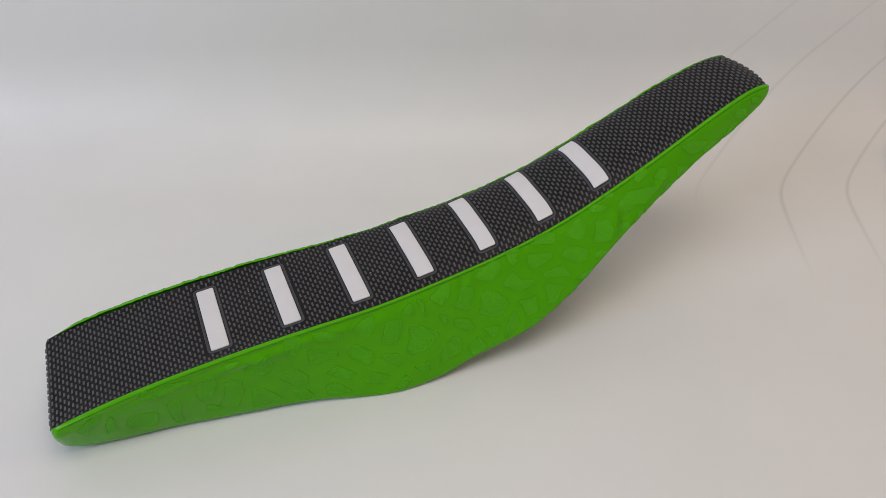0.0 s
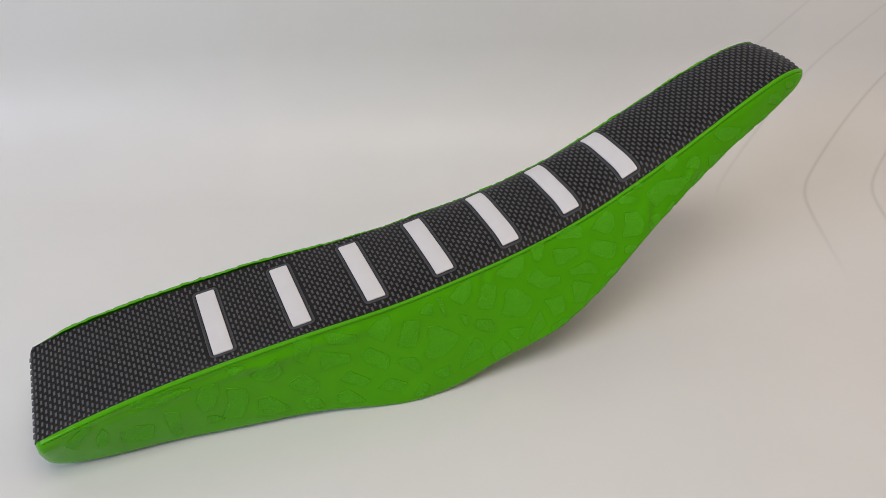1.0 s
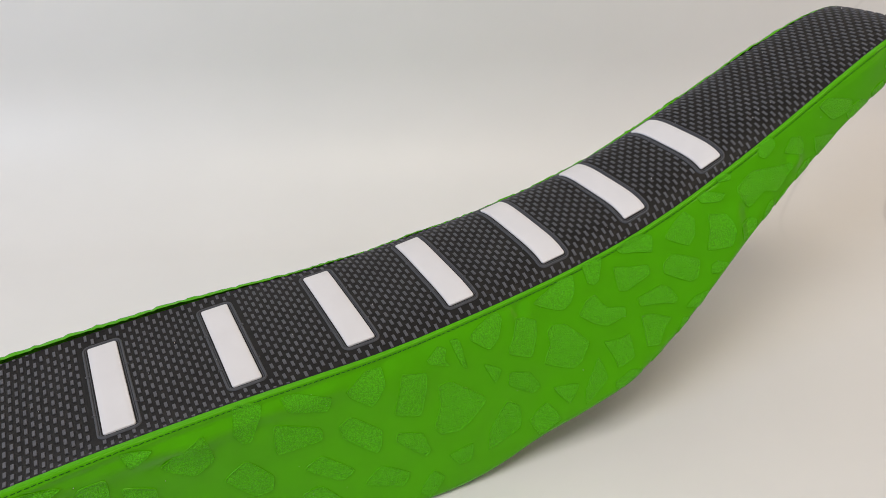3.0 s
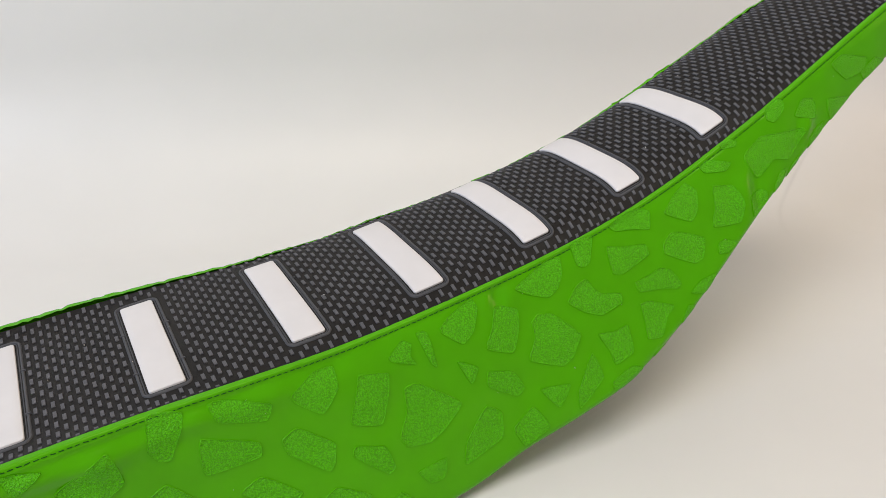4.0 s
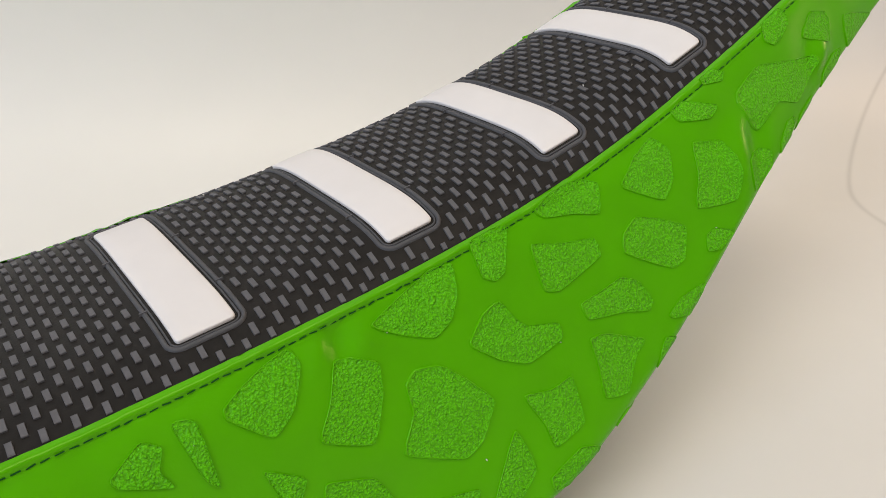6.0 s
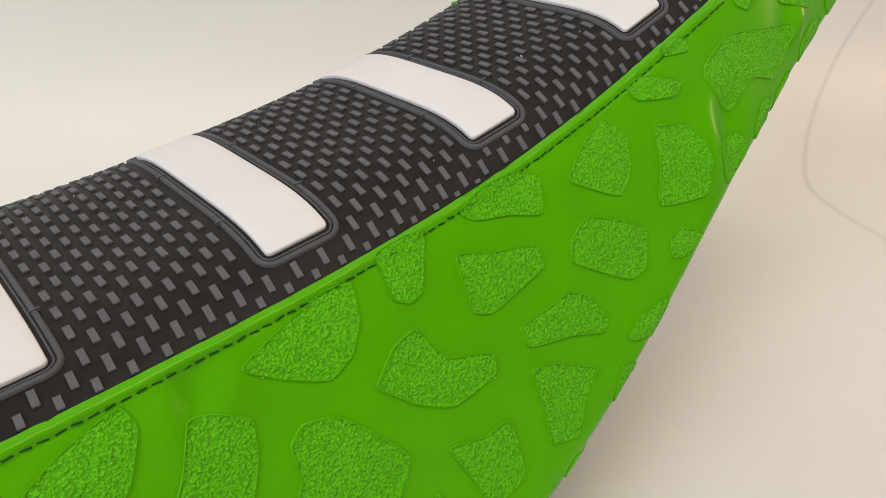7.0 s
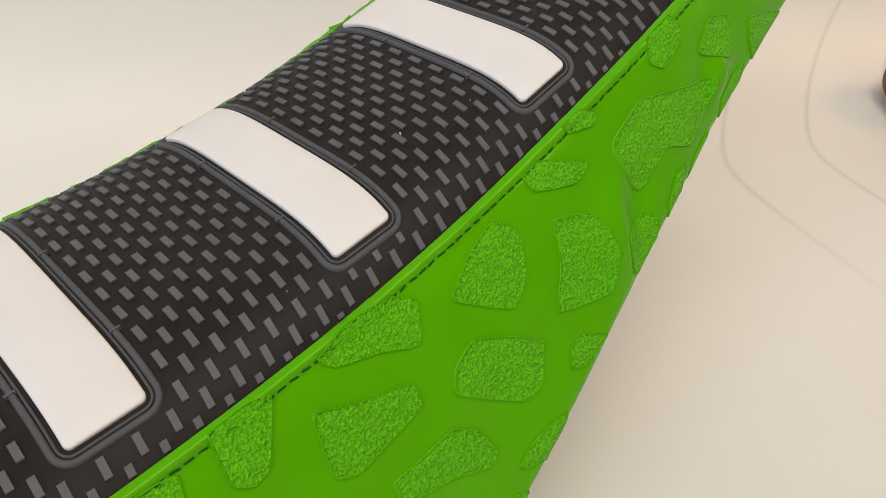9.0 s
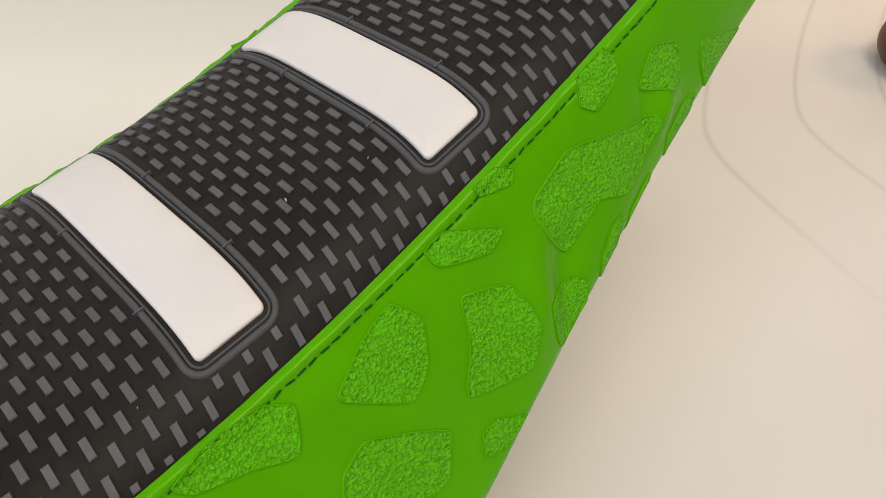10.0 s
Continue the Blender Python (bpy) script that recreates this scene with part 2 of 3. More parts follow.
DENTS = [(0.2687, 0.0086, 0.004, 0.005, -0.0028), (0.261, 0.010, 0.004, 0.006, 0.0016), (0.277, 0.010, 0.004, 0.006, 0.0014),
         (0.4515, 0.038, 0.0070, 0.016, 0.0032), (0.4610, 0.040, 0.0055, 0.014, -0.0022), (0.462, 0.024, 0.006, 0.006, 0.0012),
         (0.511, 0.031, 0.006, 0.007, 0.0030), (0.503, 0.030, 0.004, 0.008, -0.0014), (0.046, 0.014, 0.012, 0.006, 0.0026),
         (0.032, 0.020, 0.012, 0.006, -0.0016), (0.092, 0.008, 0.007, 0.005, 0.0018), (0.083, 0.016, 0.008, 0.006, -0.0012),
         (0.020, 0.009, 0.010, 0.005, 0.0014), (0.130, 0.010, 0.012, 0.005, 0.0012), (0.165, 0.008, 0.008, 0.005, -0.0012)]


STITCH = 0.0028
CURL, CURL_IN = 0.0060, 0.0045  # radius of the lower edge's turn, and where it begins above the edge


def side_skin(x, d, side=-1):
    """The side cover's skin, d metres below the seam: rolled edge, stitched groove, slight wrinkles."""
    depth = side_depth(x)
    over = max(0.0, d - depth + CURL_IN) / CURL
    v = min(d, depth - CURL_IN) / depth
    p = side_point(x, v, side)
    out = normal_of(side_point, x, min(max(v, 0.02), 0.98), Vector((0, side, 0.3)), side)
    rear = (1 - min(max((x + 0.02) / 0.2, 0), 1)) * (1.3 if side > 0 else 1.0) + (0.12 * min(max((x - 0.25) / 0.1, 0), 1) if side > 0 else 0)
    lift = (0.0022 - 0.0008 * min(max((x - 0.1) / 0.3, 0), 1) + 0.0022 * rear) * math.exp(-((d - 0.0016 - 0.0008 * rear) / (0.0015 + 0.0012 * rear)) ** 2) - 0.0005 * math.exp(-((d - STITCH) / 0.0006) ** 2)
    lift += 0.0010 * noise.noise((x * 26, d * 34, 3 + side)) + 0.00035 * noise.noise((x * 70, d * 50, 9 + side))
    lift += 0.0010 * noise.noise((x * 270, d * 300, 5 + side)) * math.exp(-(d / 0.006) ** 2)
    puff = math.exp(-((x - 0.04) / 0.10) ** 2) * (0.6 + 0.9 * noise.noise((x * 38, 2.0, 1.0)))
    lift += 0.0030 * puff * math.exp(-((d - 0.011) / 0.0055) ** 2)  # cover puffed out under the seam
    for cx, cd, wx, wd, h in DENTS:
        lift += h * math.exp(-((x - cx) / wx) ** 2 - ((d - cd) / wd) ** 2)
    lift *= 1 - min(1.0, over)
    end = min(max((x - X0) / 0.030, 0.0), 1.0)
    if d < 0.012:
        lift *= end
    if over:  # turns in under the edge
        down = (p - side_point(x, v - 0.03, side)).normalized()
        p = p + down * CURL * math.sin(over) - out * CURL * (1 - math.cos(over))
        out = out * math.cos(over) + down * math.sin(over)
        p.z = max(p.z, 0.0003)
    return p + out * lift, out


def build_covers():
    nx, ns = 260, 41
    xs = [X0 + (X1 - X0) * i / (nx - 1) for i in range(nx)]
    ring = [-1 + 2 * j / (ns - 1) for j in range(ns)]
    ring = [math.copysign(1 - (1 - abs(r)) ** 1.35, r) for r in ring]
    pts = []
    for k in range(8):  # rear fold, then the rear face drawn in under the seat
        a = math.pi / 2 * (1 - k / 8)
        for r in ring:
            p = top_point(X0, r)
            pts.append(p + Vector((-0.007 * math.sin(a), -p.y * 0.10 * (1 - math.cos(a)) * abs(r) ** 3, -0.010 * (1 - math.cos(a)))))
    rear = [Vector((p.x + 0.035, p.y * 0.85, 0.022)) for p in pts[:ns]]
    for x in xs:
        pts += [top_point(x, r) for r in ring]
    for k in range(1, 6):
        a = math.pi / 2 * k / 5
        for r in ring:
            p = top_point(X1, r)
            pts.append(p + Vector((0.008 * math.sin(a), 0, -0.010 * (1 - math.cos(a)))))
    nose = [p + Vector((-0.012, 0, -0.018)) for p in pts[-ns:]]
    pts = rear + pts + nose
    bm = from_grid(pts, len(pts) // ns, ns)
    bmesh.ops.recalc_face_normals(bm, faces=bm.faces)
    part("top_cover", bm, BLACK, seat, "black gripper vinyl top cover")
    ds = [0, 0.0004, 0.0009, 0.0014, 0.0019, 0.0024, 0.0029, 0.0033, 0.0036, 0.0039, 0.0043, 0.0050, 0.0060, 0.0072]
    nv = 34
    for side in (-1, 1):
        pts = []
        ends = [(X0 - 0.0065, 0.010), (X0 - 0.0055, 0.005), (X0 - 0.003, 0.0015)]
        rows = [(x, X0, i) for x, i in ends] + [(x, x, 0) for x in xs] + [(X1 + 0.003, X1, 0.0015), (X1 + 0.006, X1, 0.005), (X1 + 0.0075, X1, 0.011)]
        for x, cx, inset in rows:
            depth = side_depth(cx)
            reach = depth - CURL_IN - 0.0072
            dd = ds + [0.0072 + reach * (k + 1) / nv for k in range(nv)] + [depth - CURL_IN + CURL * a for a in (0.2, 0.4, 0.6, 0.85, 1.1, 1.4, 1.7)]
            low = 0.35 * max(0.0, 1 - (x - X0 + 0.009) / 0.03) ** 2
            for d in dd:
                p, _ = side_skin(cx, d, side)
                pts.append(Vector((x + p.x - cx, p.y - side * inset, p.z - 0.9 * inset * (1 - min(d / depth, 1.0)) + low * 0.025 * min(d / depth, 1.0) ** 3)))
            p = pts[-1]
            x = p.x
            for dy, dz in ((0.004, 0.0), (0.010, 0.001), (0.024, 0.004)):
                pts.append(Vector((x, p.y - side * dy, max(p.z + dz, 0.0002))))
        bm = from_grid(pts, len(rows), len(ds) + nv + 10)
        bmesh.ops.recalc_face_normals(bm, faces=bm.faces)
        part("side_cover", bm, GREEN, seat, "smooth green vinyl side cover")
    # base pan that closes the seat from below
    bm = from_grid([Vector((x, sy * (LOW_Y(x) - 0.02), max(LOW_Z(x), 0) + 0.003)) for x in xs[4:-4:6] for sy in (-1, 1)], len(xs[4:-4:6]), 2)
    part("base_pan", bm, BLACK, seat, "black plastic base pan")


build_covers()

# ---- white ribs with their raised outline ----
RIBS = [(0.0, 0.0186, 0.0466), (0.076, 0.0945, 0.0464), (0.151, 0.1700, 0.0466), (0.2245, 0.2435, 0.0458),
        (0.2980, 0.3165, 0.0454), (0.3688, 0.3870, 0.0431), (0.4372, 0.4552, 0.0418)]


def on_top(x, y, lift=0.0):
    s = max(-1.0, min(1.0, y / SEAM_Y(x)))
    p = top_point(x, s)
    return p + normal_of(top_point, x, max(-0.97, min(0.97, s)), Vector((0, 0, 1))) * lift


def rounded_box(x0, x1, half, r, n=5, along=44):
    """Outline of a rounded rectangle on the top, as x, y pairs, evenly filled along its long sides."""
    out = []
    for cx, cy, a0 in ((x1 - r, half - r, 0), (x0 + r, half - r, 90), (x0 + r, -half + r, 180), (x1 - r, -half + r, 270)):
        for k in range(n + 1):
            a = radians(a0 + 90 * k / n)
            out.append((cx + r * math.cos(a), cy + r * math.sin(a)))
        if a0 in (90, 270):
            sgn = -1 if a0 == 90 else 1
            out += [(out[-1][0], sgn * (half - r) * (-1 + 2 * k / along)) for k in range(1, along)]
    return out


def build_rib(x0, x1, half):
    outline = rounded_box(x0, x1, half, 0.0016)
    mid = (x0 + x1) / 2
    n = len(outline)
    pts = []
    for shrink, lift in ((1.0, -0.0002), (1.0, 0.0007), (0.985, 0.0011), (0.94, 0.0013), (0.55, 0.0014), (0.0, 0.0014)):
        for x, y in outline:
            yy = math.copysign(max(abs(y) - (1 - shrink) * 0.009, 0), y)
            pts.append(on_top(mid + (x - mid) * shrink, yy, lift))
    bm = from_grid(pts, 6, n, close_v=True)
    bmesh.ops.remove_doubles(bm, verts=bm.verts, dist=1e-6)
    bmesh.ops.recalc_face_normals(bm, faces=bm.faces)
    rib = part("rib", bm, WHITE, seat, "white raised grip rib")
    for grow, wide, high in ((0.0027, 0.0009, 0.0009), (0.0013, 0.0004, 0.0005)):
        ring = rounded_box(x0 - grow, x1 + grow, half + grow, 0.0016 + grow)
        pts = []
        for off, lift in ((-1, -0.0003), (-0.7, 0.7 * high), (-0.25, high), (0.25, high), (0.7, 0.7 * high), (1, -0.0003)):
            o = rounded_box(x0 - grow - off * wide, x1 + grow + off * wide, half + grow + off * wide, 0.0016 + grow + off * wide)
            pts += [on_top(x, y, lift) for x, y in o]
        bm = from_grid(pts, 6, len(ring), close_v=True)
        bmesh.ops.recalc_face_normals(bm, faces=bm.faces)
        part("outline" if high > 0.0008 else "edge_line", bm, OUTLINE, rib, "dark grey raised outline")
    for edge in (x0 - 0.0029, x1 + 0.0029):
        for y in (-0.55 * half, 0.35 * half):
            bm = bmesh.new()
            vs = [bm.verts.new(on_top(edge + sx * 0.0013, y + sy * 0.00025, lift)) for lift in (0.0, 0.00118) for sx, sy in ((-1, -1), (1, -1), (1, 1), (-1, 1))]
            for f in ((4, 5, 6, 7), (0, 1, 5, 4), (1, 2, 6, 5), (2, 3, 7, 6), (3, 0, 4, 7)):
                bm.faces.new([vs[i] for i in f])
            part("mould_mark", bm, GREY, rib, "small pale mould mark")


for x0, x1, half in RIBS:
    build_rib(x0, x1, half)


# ---- raised patches of coarse grain on the side covers ----
def patch(x, d, *corners):
    """A raised grained patch: its centre in mm along the seat and below the seam, and its corners about the centre."""
    rim = list(corners)
    for cut in (0.11, 0.25):  # rounds the corners
        rim = [(p[0] + (q[0] - p[0]) * k, p[1] + (q[1] - p[1]) * k) for p, q in zip(rim, rim[1:] + rim[:1]) for k in (cut, 1 - cut)]
    n = len(rim)
    for side in (-1, 1):
        pts = []
        for shrink, lift in ((1.0, -0.0002), (0.99, 0.0003), (0.978, 0.0006), (0.962, 0.0006), (0.945, 0.00035), (0.85, 0.00045), (0.6, 0.0005), (0.3, 0.0005), (0.0, 0.0005)):
            for px, pd in rim:
                xx = min(max((x + px * shrink) / 1000, X0), X1)
                dd = min(max((d + pd * shrink) / 1000, 0.0010), side_depth(xx) + 0.003)
                p, out = side_skin(xx, dd, side)
                pts.append(p + out * lift)
        bm = from_grid(pts, 9, n, close_v=True)
        for k, f in enumerate(bm.faces):
            f.material_index = 1 if k < 3 * n else 0  # smooth rim
        bmesh.ops.remove_doubles(bm, verts=bm.verts, dist=1e-6)
        bmesh.ops.recalc_face_normals(bm, faces=bm.faces)
        part("grip_patch", bm, GRAIN, seat, "raised green patch with pebbled grain").data.materials.append(GREEN)


patch(77, 12, (-6.5, -11.5), (12, -8.5), (1.5, 14.5), (-4.5, 12.5), (-9, 4.5))
patch(115, 13, (-16.5, -9), (-7, -8.5), (16.5, 0.5), (13, 10), (-13, 1.5))
patch(105, 33, (-12.5, -14.5), (17.5, -1), (17.5, 8.5), (-13, 9), (-13.5, -3))
patch(155, 16, (-15.5, -2.5), (-0.5, -10.5), (11.5, -10), (11.5, 2.5), (1, 14.5), (-13, 2.5))
patch(183, 32, (-5.5, -17), (13, -11.5), (11, 0.5), (5, 17.5), (-14.5, 9), (-8, -7.5))
patch(147, 46, (-15, -10.5), (-6, -15.5), (14, 1.5), (12, 12.5), (8.5, 17.5), (-13, -1))
patch(181, 65, (-11, -12), (6.5, -5), (11, 10.5), (7, 14), (-13.5, -6.5))
patch(214, 54, (-12, -21), (-3, -21), (24, 3.5), (10, 13.5), (0, 17.5), (-14.5, 14), (-18.5, 6), (-12, -6))
patch(205, 15, (-9, -1.5), (1, -7.5), (6.5, -3.5), (4, 2.5), (8, 9.5), (-7.5, 1.5))
patch(220, 17, (-6, -10.5), (1.5, -8.5), (4.5, 14.5), (0.5, 10))
patch(243, 41, (-7.5, -10), (7, 0.5), (0.5, 9.5))
patch(265, 58, (-11, -12.5), (6.5, -4.5), (13, 9.5), (7, 12.5), (-12.5, -3))
patch(297, 80, (-12, -9), (11, -2), (0.5, 10.5))
patch(248, 82, (-16, 14), (-13, -0.5), (3, -17.5), (13, -8), (12, 8.5))
patch(278, 92, (-12.5, -4.5), (3, -13), (13.5, 6.5), (-6, 11))
patch(320, 83, (4.5, -18), (10.5, 3), (-10, 15), (-10, 3.5))
patch(347, 95, (-13.5, -4), (1.5, -7), (11, -1.5), (10, 8), (-12.5, 2))
patch(214, 89, (-11.5, -5), (9, -5.5), (6, 7), (-3.5, 6))
patch(300, 11, (-21.5, -3), (-5.5, -7), (5.5, -9), (15, -8), (13.5, 1.5), (9, 8.5), (1.5, 11.5), (-10, 5))
patch(331, 37, (-18, -7.5), (-11, -14), (-3, -15.5), (2, -6), (6, -1), (20, 5), (20, 11.5), (3.5, 12), (-7.5, 4.5), (-17.5, -5.5))
patch(330, 7, (-7.5, -6.5), (-0.5, -7), (10, -5), (5.5, 2.5), (3, 8), (-1.5, 9), (-6.5, 5.5))
patch(359, 24, (-13, -13.5), (-1, -7.5), (16, -1), (17.5, 7), (4, 8), (-5.5, 8.5), (-12, 5), (-13, -6.5))
patch(370, 7, (-18.5, -4.5), (-8, -6.5), (6, -5), (13, -0.5), (10, 10.5), (-1.5, 4), (-14.5, -0.5))
patch(402, 41, (-15, -12), (-7.5, -15), (4, -7), (16, 3.5), (12, 15), (5.5, 15), (-17, -5.5))
patch(407, 16, (-15, -4), (-6, -9.5), (5, -11.5), (11.5, -2.5), (9.5, 9), (3, 14), (-15, -2))
patch(437, 36, (-8, -19.5), (7, -10.5), (10.5, -1), (12, 7.5), (8, 17), (-14, 6), (-8.5, -6))
patch(379, 50, (-18, -9), (-8, -8), (3.5, -7.5), (11, -1), (16.5, 10.5), (13.5, 13), (1, 5.5), (-16.5, -1.5))
patch(372, 70, (-10.5, -15.5), (-3, -13.5), (16.5, 1), (9.5, 4), (3, 15), (-9, 9.5), (-8.5, -3))
patch(343, 71, (-14, -14), (-1.5, -9), (8.5, -9), (9.5, 0.5), (10, 11), (-5, 12), (-7, 1.5))
patch(300, 48, (-13, -17), (-8.5, -20.5), (1, -17.5), (9.5, -8), (19.5, 5), (11.5, 16), (4, 18.5), (-19, 4.5), (-12, -6.5))
patch(269, 28, (-4, -16), (2, -14.5), (11.5, -8.5), (10.5, 2), (4.5, 16.5), (-14.5, 5.5), (-8, -4.5))
patch(243, 13, (-14, -3), (-7.5, -6), (0.5, -8.5), (10, -10), (12.5, -4.5), (7, 7), (-1, 12.5), (-14, 0))
patch(435, 8.5, (-11, -6), (-4, -6.5), (12.5, 4.5), (6.5, 7), (-9, -1))
patch(431, 59, (-5.5, -5.5), (-0.5, -5), (10, 3.5), (0, 5), (-7, 1))
patch(411, 72, (-11, -2), (-3.5, -5), (10.5, -2), (3, 7), (-9, 0.5))
patch(397, 82, (-6.5, 4), (-0.5, -6), (6, -2), (2, 4.5))
patch(375, 95, (-8.5, -2.5), (-1, -5.5), (9, 2), (0.5, 5.5))
patch(124, 63, (-17.5, -5), (-4.5, -12), (17, 6.5), (7, 12))
patch(161, 83, (-18, -1), (-4, -11.5), (16, 2.5), (9.5, 11))
patch(190, 100, (-10.5, 2), (2, -10.5), (10, -1), (-2, 10))
patch(117, 84, (-12, -8), (0.5, -11), (18, 10), (-11.5, 5))
patch(82, 81, (-10.5, -9), (4.5, -7), (12, 8.5), (-6, 6.5))
patch(512, 19, (-3, -8), (7, -2), (9, 4), (7, 13), (-11, -1), (-7, -5))
patch(539, 36, (-8, -10), (0, -6), (17, 4), (6, 7), (-2, 8), (-5, 7), (-8, -2))
patch(487, 5, (5, -5), (8, -1), (7, 3), (2, 5), (-3, 6), (-8, 1), (-7, -2), (-5, -5))
patch(520, 42, (8, -3), (6, 2), (0, 6), (-8, 6), (-7, -1), (1, -4))
patch(497, 48, (8, -3), (2, 4), (-7, 5), (-5, -1))
patch(481, 48, (7, -4), (1, -5), (-5, 0), (-6, 5), (2, 6))
patch(449, 3, (1, -2), (6, 1), (4, 3.5), (-6, 0), (-7, -2))
patch(481, 27, (-10, -16), (2, -10), (15, -3), (26, 2), (28, 7), (18, 12), (10, 14), (-2, 5), (-17, 9), (-22, 0), (-25, -9), (-24, -13))
patch(556, 18, (-20, -12), (-10, -13), (16, 5), (14, 13), (-6, 8))
patch(462, 48, (-9, -7), (2, -6), (7, -1), (7, 6), (-7, 9))
patch(577, 34, (-13, -5), (2, -7), (15, 3), (4, 6), (-9, 3))
patch(600, 32, (-8, -2), (6, -4), (10, 3), (-5, 5))
patch(616, 19, (-11, -1), (-8, -9), (4, -5), (12, 8), (-1, 7))
patch(634, 12, (-8, -7), (6, 0), (6, 6), (-6, 3))
patch(-125, 14, (-15, 2), (4, -10), (12, -10), (9, -3), (-8, 21))
patch(-109, 32, (3, -17), (6, -6), (4, 12), (-6, 14), (-5, -5))
patch(-82, 44, (-9, -16), (19, -4), (14, 18), (-13, 9), (-13, -5))
patch(-47, 53, (-7, -24), (7, -20), (5, 9), (6, 19), (-3, 17), (-6, 1))
patch(-14, 30, (-12, 0), (-5, -16), (11, -16), (11, -2), (3, 16), (-7, 18))
patch(10, 48, (-7, -23), (12, -14), (12, 4), (3, 25), (-16, 17), (-6, -6))
patch(40, 67, (-10, -15), (2, -13), (22, 14), (-13, 13))
patch(44, 24, (-21, -2), (8, -17), (13, 5), (0, 13))
patch(13, 8, (-8, -5), (12, -1), (-3, 7))
patch(-56, 9, (-22, -7), (9, -5), (33, 0), (4, 10), (-22, 0))
patch(74, 52, (-16, -5), (0, -15), (16, 4), (14, 15), (3, 16))
patch(-13, 62, (-5, -6), (4, -3), (12, 6), (-5, 5))


# ---- stitches along both seams ----
def build_stitch_mesh():
    bm = bmesh.new()
    bmesh.ops.create_cone(bm, cap_ends=True, segments=6, radius1=0.00020, radius2=0.00020, depth=0.0025)
    bmesh.ops.rotate(bm, verts=bm.verts, cent=(0, 0, 0), matrix=Matrix.Rotation(math.pi / 2, 3, "Y"))
    for v in bm.verts:
        v.co.z -= 16 * v.co.x ** 2 * 12
    me = bpy.data.meshes.new("stitch")
    bm.to_mesh(me)
    bm.free()
    me.materials.append(THREAD)
    return me


def build_stitches():
    me = build_stitch_mesh()
    for side in (-1, 1):
        x = X0 + 0.002
        while x < X1 - 0.003:
            deep = STITCH if side < 0 else STITCH + 0.002
            p, out = side_skin(x, deep, side)
            q, _ = side_skin(x + 0.001, deep, side)
            run = (q - p).normalized()
            ob = new("stitch", me)
            ob.parent = seat
            across = out.cross(run).normalized()
            ob.matrix_world = Matrix.Translation(p + out * 0.0006) @ Matrix((run, across, run.cross(across))).transposed().to_4x4() @ pose(0, 0, 0, 0, 0, random.uniform(-9, 9))
            x += 0.0036 / max(1.0, math.hypot(1, (q.z - p.z) / max(q.x - p.x, 1e-6)))


build_stitches()


# ---- small raised grip bars of the top cover ----
def arc_table(x):
    """Distances along the top from its middle out to the seam, as pairs of arc and y."""
    out, last, total = [(0.0, 0.0)], top_point(x, 0), 0.0
    for k in range(1, 41):
        p = top_point(x, k / 40)
        total += (p - last).length
        out.append((total, p.y))
        last = p
    return out


def y_at(table, arc):
    side, arc = math.copysign(1, arc), abs(arc)
    for (a0, y0), (a1, y1) in zip(table, table[1:]):
        if arc <= a1:
            return side * (y0 + (y1 - y0) * (arc - a0) / (a1 - a0))
    return side * table[-1][1]


def bar_verts(x, table, lo, hi, width, high):
    out = []
    mid, half = (lo + hi) / 2, (hi - lo) / 2
    for grow, lift in ((1.0, -0.0002), (1.0, high * 0.7), (0.9, high)):
        for sx, sy in ((-1, -1), (1, -1), (1, 1), (-1, 1)):
            out.append(on_top(x + sx * width / 2 * grow, y_at(table, mid + sy * (half - (1 - grow) * 0.0022)), lift))
    return out


BAR_FACES = [(0, 1, 5, 4), (1, 2, 6, 5), (2, 3, 7, 6), (3, 0, 4, 7), (4, 5, 9, 8), (5, 6, 10, 9), (6, 7, 11, 10), (7, 4, 8, 11), (8, 9, 10, 11)]


def blocked(x, y, length):
    """The stretch of a bar that is free of the ribs and their outlines."""
    lo, hi = y - length / 2, y + length / 2
    for x0, x1, half in RIBS:
        if x0 - 0.0052 < x < x1 + 0.0052:
            edge = half + 0.0048
            if lo < -edge:
                hi = min(hi, -edge)
            elif hi > edge:
                lo = max(lo, edge)
            else:
                return 0, 0
    return lo, hi


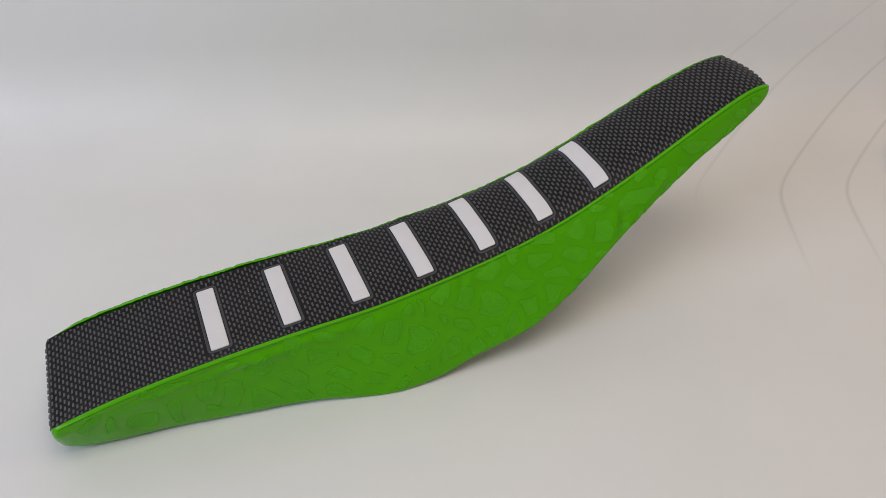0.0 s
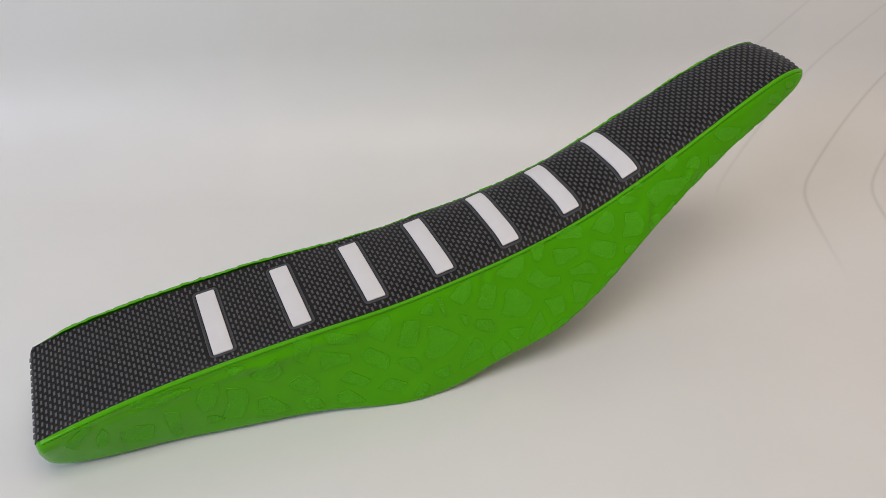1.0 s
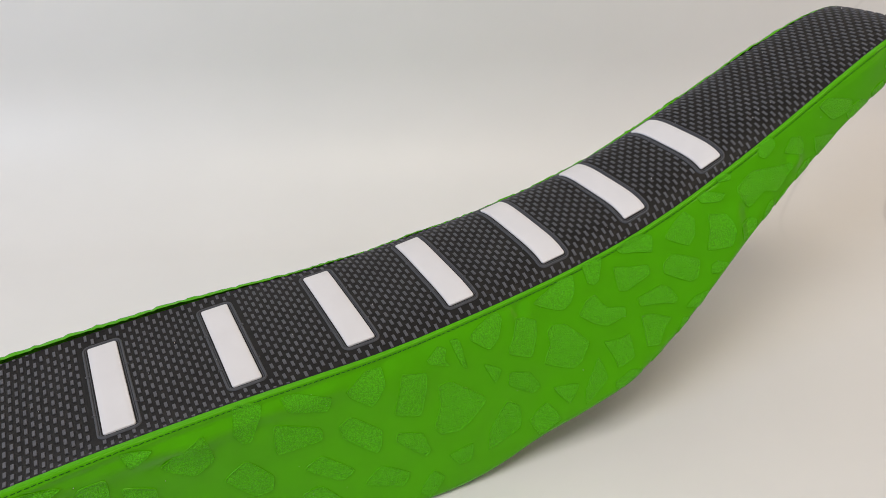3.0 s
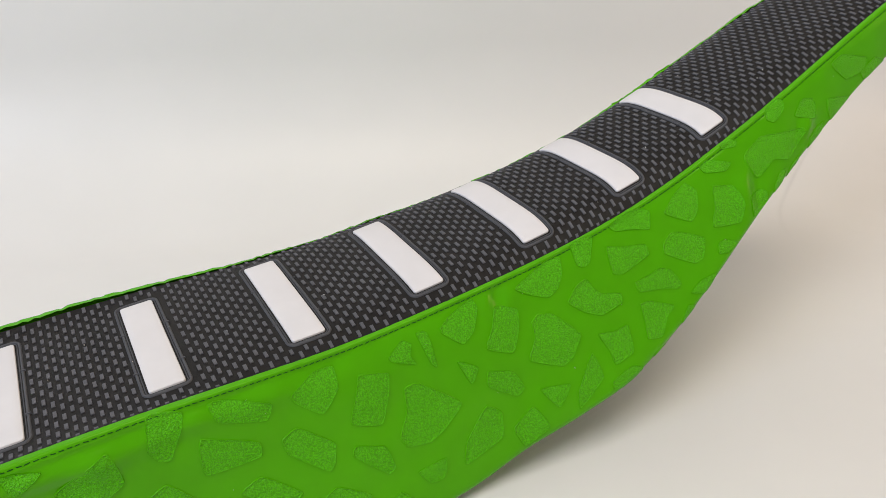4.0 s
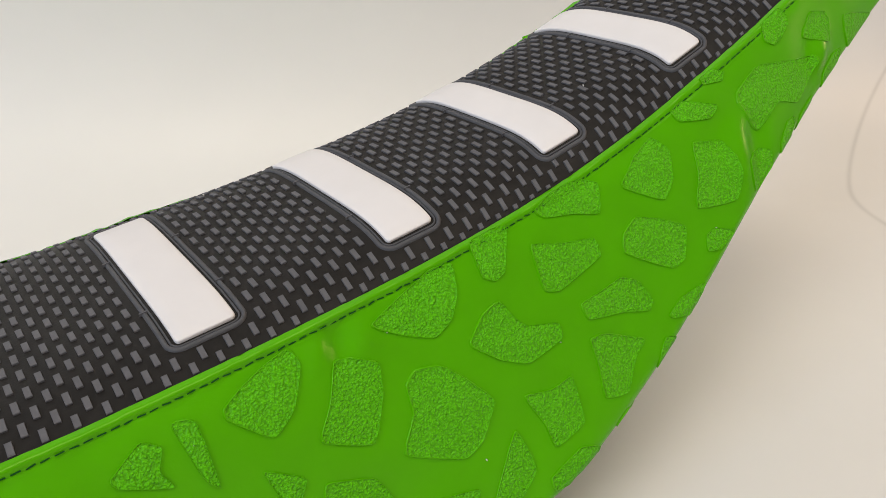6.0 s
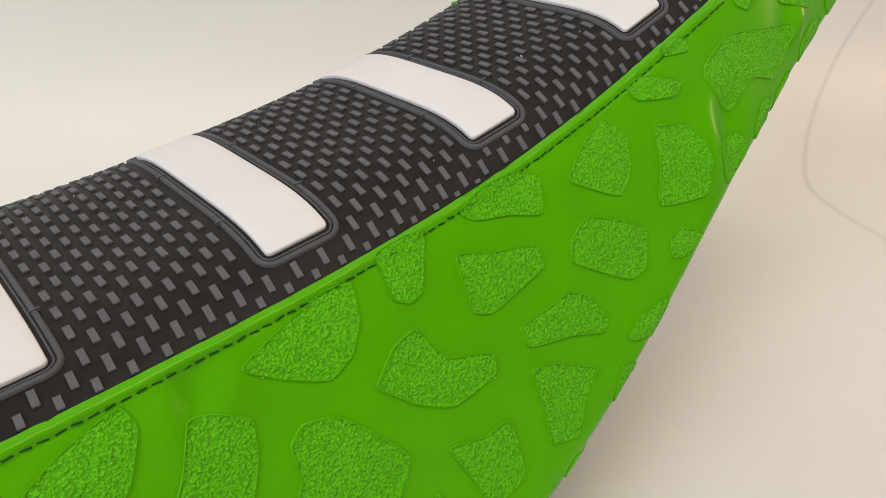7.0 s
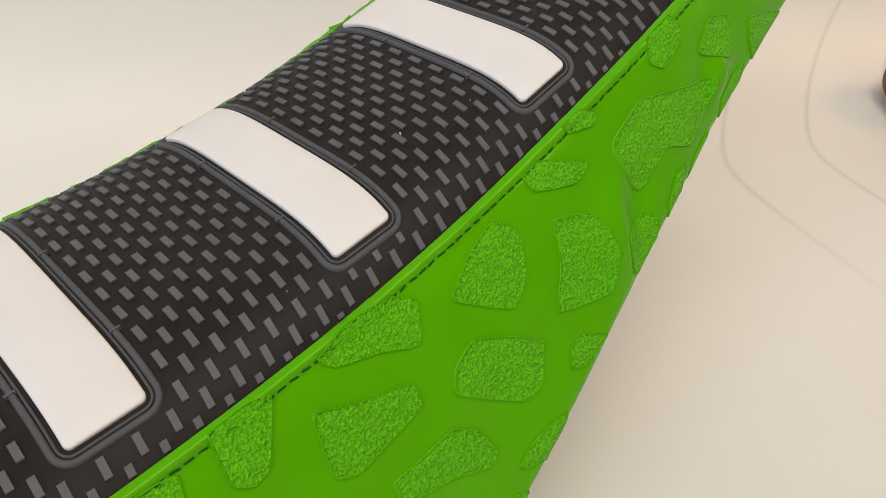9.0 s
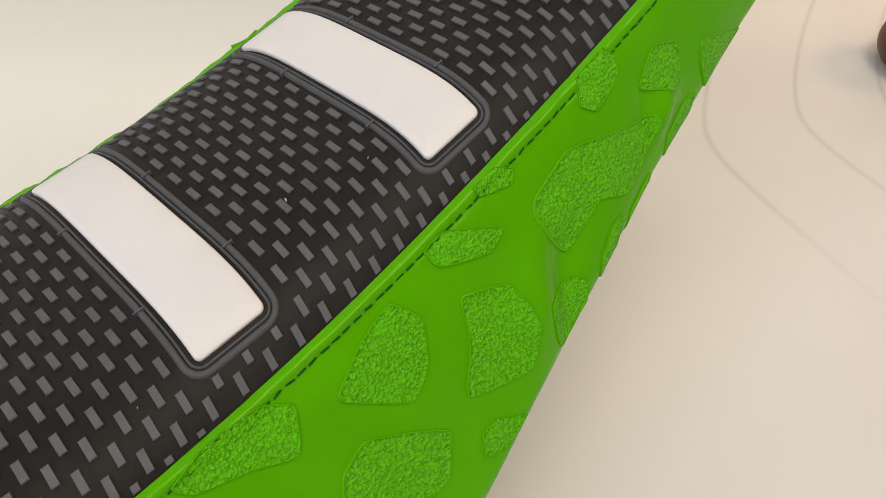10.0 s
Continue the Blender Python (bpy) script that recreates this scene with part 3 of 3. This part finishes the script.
def build_bars():
    joined, faces, single = [], [], 0
    x, column = X0 - 0.0022, 0
    while x < X1 + 0.003:
        slope = math.hypot(1, (SEAM_Z(x + 0.002) - SEAM_Z(x - 0.002)) / 0.004)
        table = arc_table(x)
        limit = table[-1][0] - 0.0004
        y = -0.0762 + (0.00465 if column % 2 else 0)
        while y < limit + 0.003:
            lo, hi = blocked(x, y, 0.0050)
            lo, hi = max(lo, -limit), min(hi, limit)
            if hi - lo > 0.0012:
                vs = bar_verts(x, table, lo, hi, 0.00188 / slope, 0.0007)
                if 0.383 < x < 0.460 and single < 290:
                    single += 1
                    me = bpy.data.meshes.new("grip_bar")
                    me.from_pydata(vs, [], BAR_FACES)
                    me.materials.append(GREY)
                    new("grip_bar", me).parent = seat
                else:
                    k = len(joined)
                    joined += vs
                    faces += [tuple(i + k for i in f) for f in BAR_FACES]
            y += 0.0093
        x += 0.00412 / slope
        column += 1
    for row, (back, drop) in enumerate(((0.0058, 0.0040), (0.0072, 0.0080))):  # bars round the rear fold
        for k in range(-6, 7):
            y = 0.0093 * (k + 0.5 * row)
            c = top_point(X0, y / SEAM_Y(X0) * 0.92) + Vector((-back, 0, -drop))
            k0 = len(joined)
            for grow, lift in ((1.0, -0.0004), (1.0, 0.0005), (0.9, 0.0008)):
                for sz, sy in ((-1, -1), (1, -1), (1, 1), (-1, 1)):
                    joined.append(c + Vector((-lift + 0.0004 * sz, sy * 0.0024 * grow, 0.0009 * sz * grow)))
            faces += [tuple(i + k0 for i in f) for f in BAR_FACES]
    me = bpy.data.meshes.new("grip_texture")
    me.from_pydata(joined, [], faces)
    me.materials.append(GREY)
    ob = new("grip_texture", me)
    ob.parent = seat
    tagged(ob, "rows of small raised grey grip bars", kind="stuff")


build_bars()


# ---- specks of lint caught on the covers ----
def build_lint(count):
    rng = random.Random(7)
    joined, faces = [], []
    for k in range(count):
        x, y = rng.uniform(X0, X1), rng.uniform(-0.9, 0.9)
        if k % 3:
            c, up = top_point(x, y), Vector((0, 0, 1))
        else:
            c, up = side_skin(x, rng.uniform(0.008, 0.8 * side_depth(x)))
        size, turn = rng.uniform(0.00012, 0.00032), rng.uniform(0, 3)
        a = Vector((math.cos(turn), math.sin(turn), 0.2)) * size * rng.uniform(1, 2.6)
        b = up.cross(a).normalized() * size
        base = len(joined)
        joined += [c + up * 0.0008 + a, c + up * 0.0008 + b, c + up * 0.0008 - a, c + up * 0.0008 - b, c + up * 0.0012, c]
        faces += [tuple(base + i for i in f) for f in ((0, 1, 4), (1, 2, 4), (2, 3, 4), (3, 0, 4), (1, 0, 5), (2, 1, 5), (3, 2, 5), (0, 3, 5))]
    me = bpy.data.meshes.new("lint")
    me.from_pydata(joined, [], faces)
    me.materials.append(LINT)
    ob = new("lint", me)
    ob.parent = seat
    tagged(ob, "tiny pale specks of lint", kind="stuff")


build_lint(45)

# ---- brown ball where the sheet bends up ----
def build_ball(at, r):
    bm = bmesh.new()
    bmesh.ops.create_uvsphere(bm, u_segments=32, v_segments=20, radius=r)
    for v in bm.verts:
        v.co *= 1 + 0.012 * noise.noise(v.co * 40)
    for f in bm.faces:
        f.smooth = True
    ob = part("wooden_ball", bm, BROWN)
    ob.location = at
    tagged(ob, "dark brown wooden ball lying where the sheet bends", "ball")


build_ball((1.138, 0.024, 0.042), 0.031)
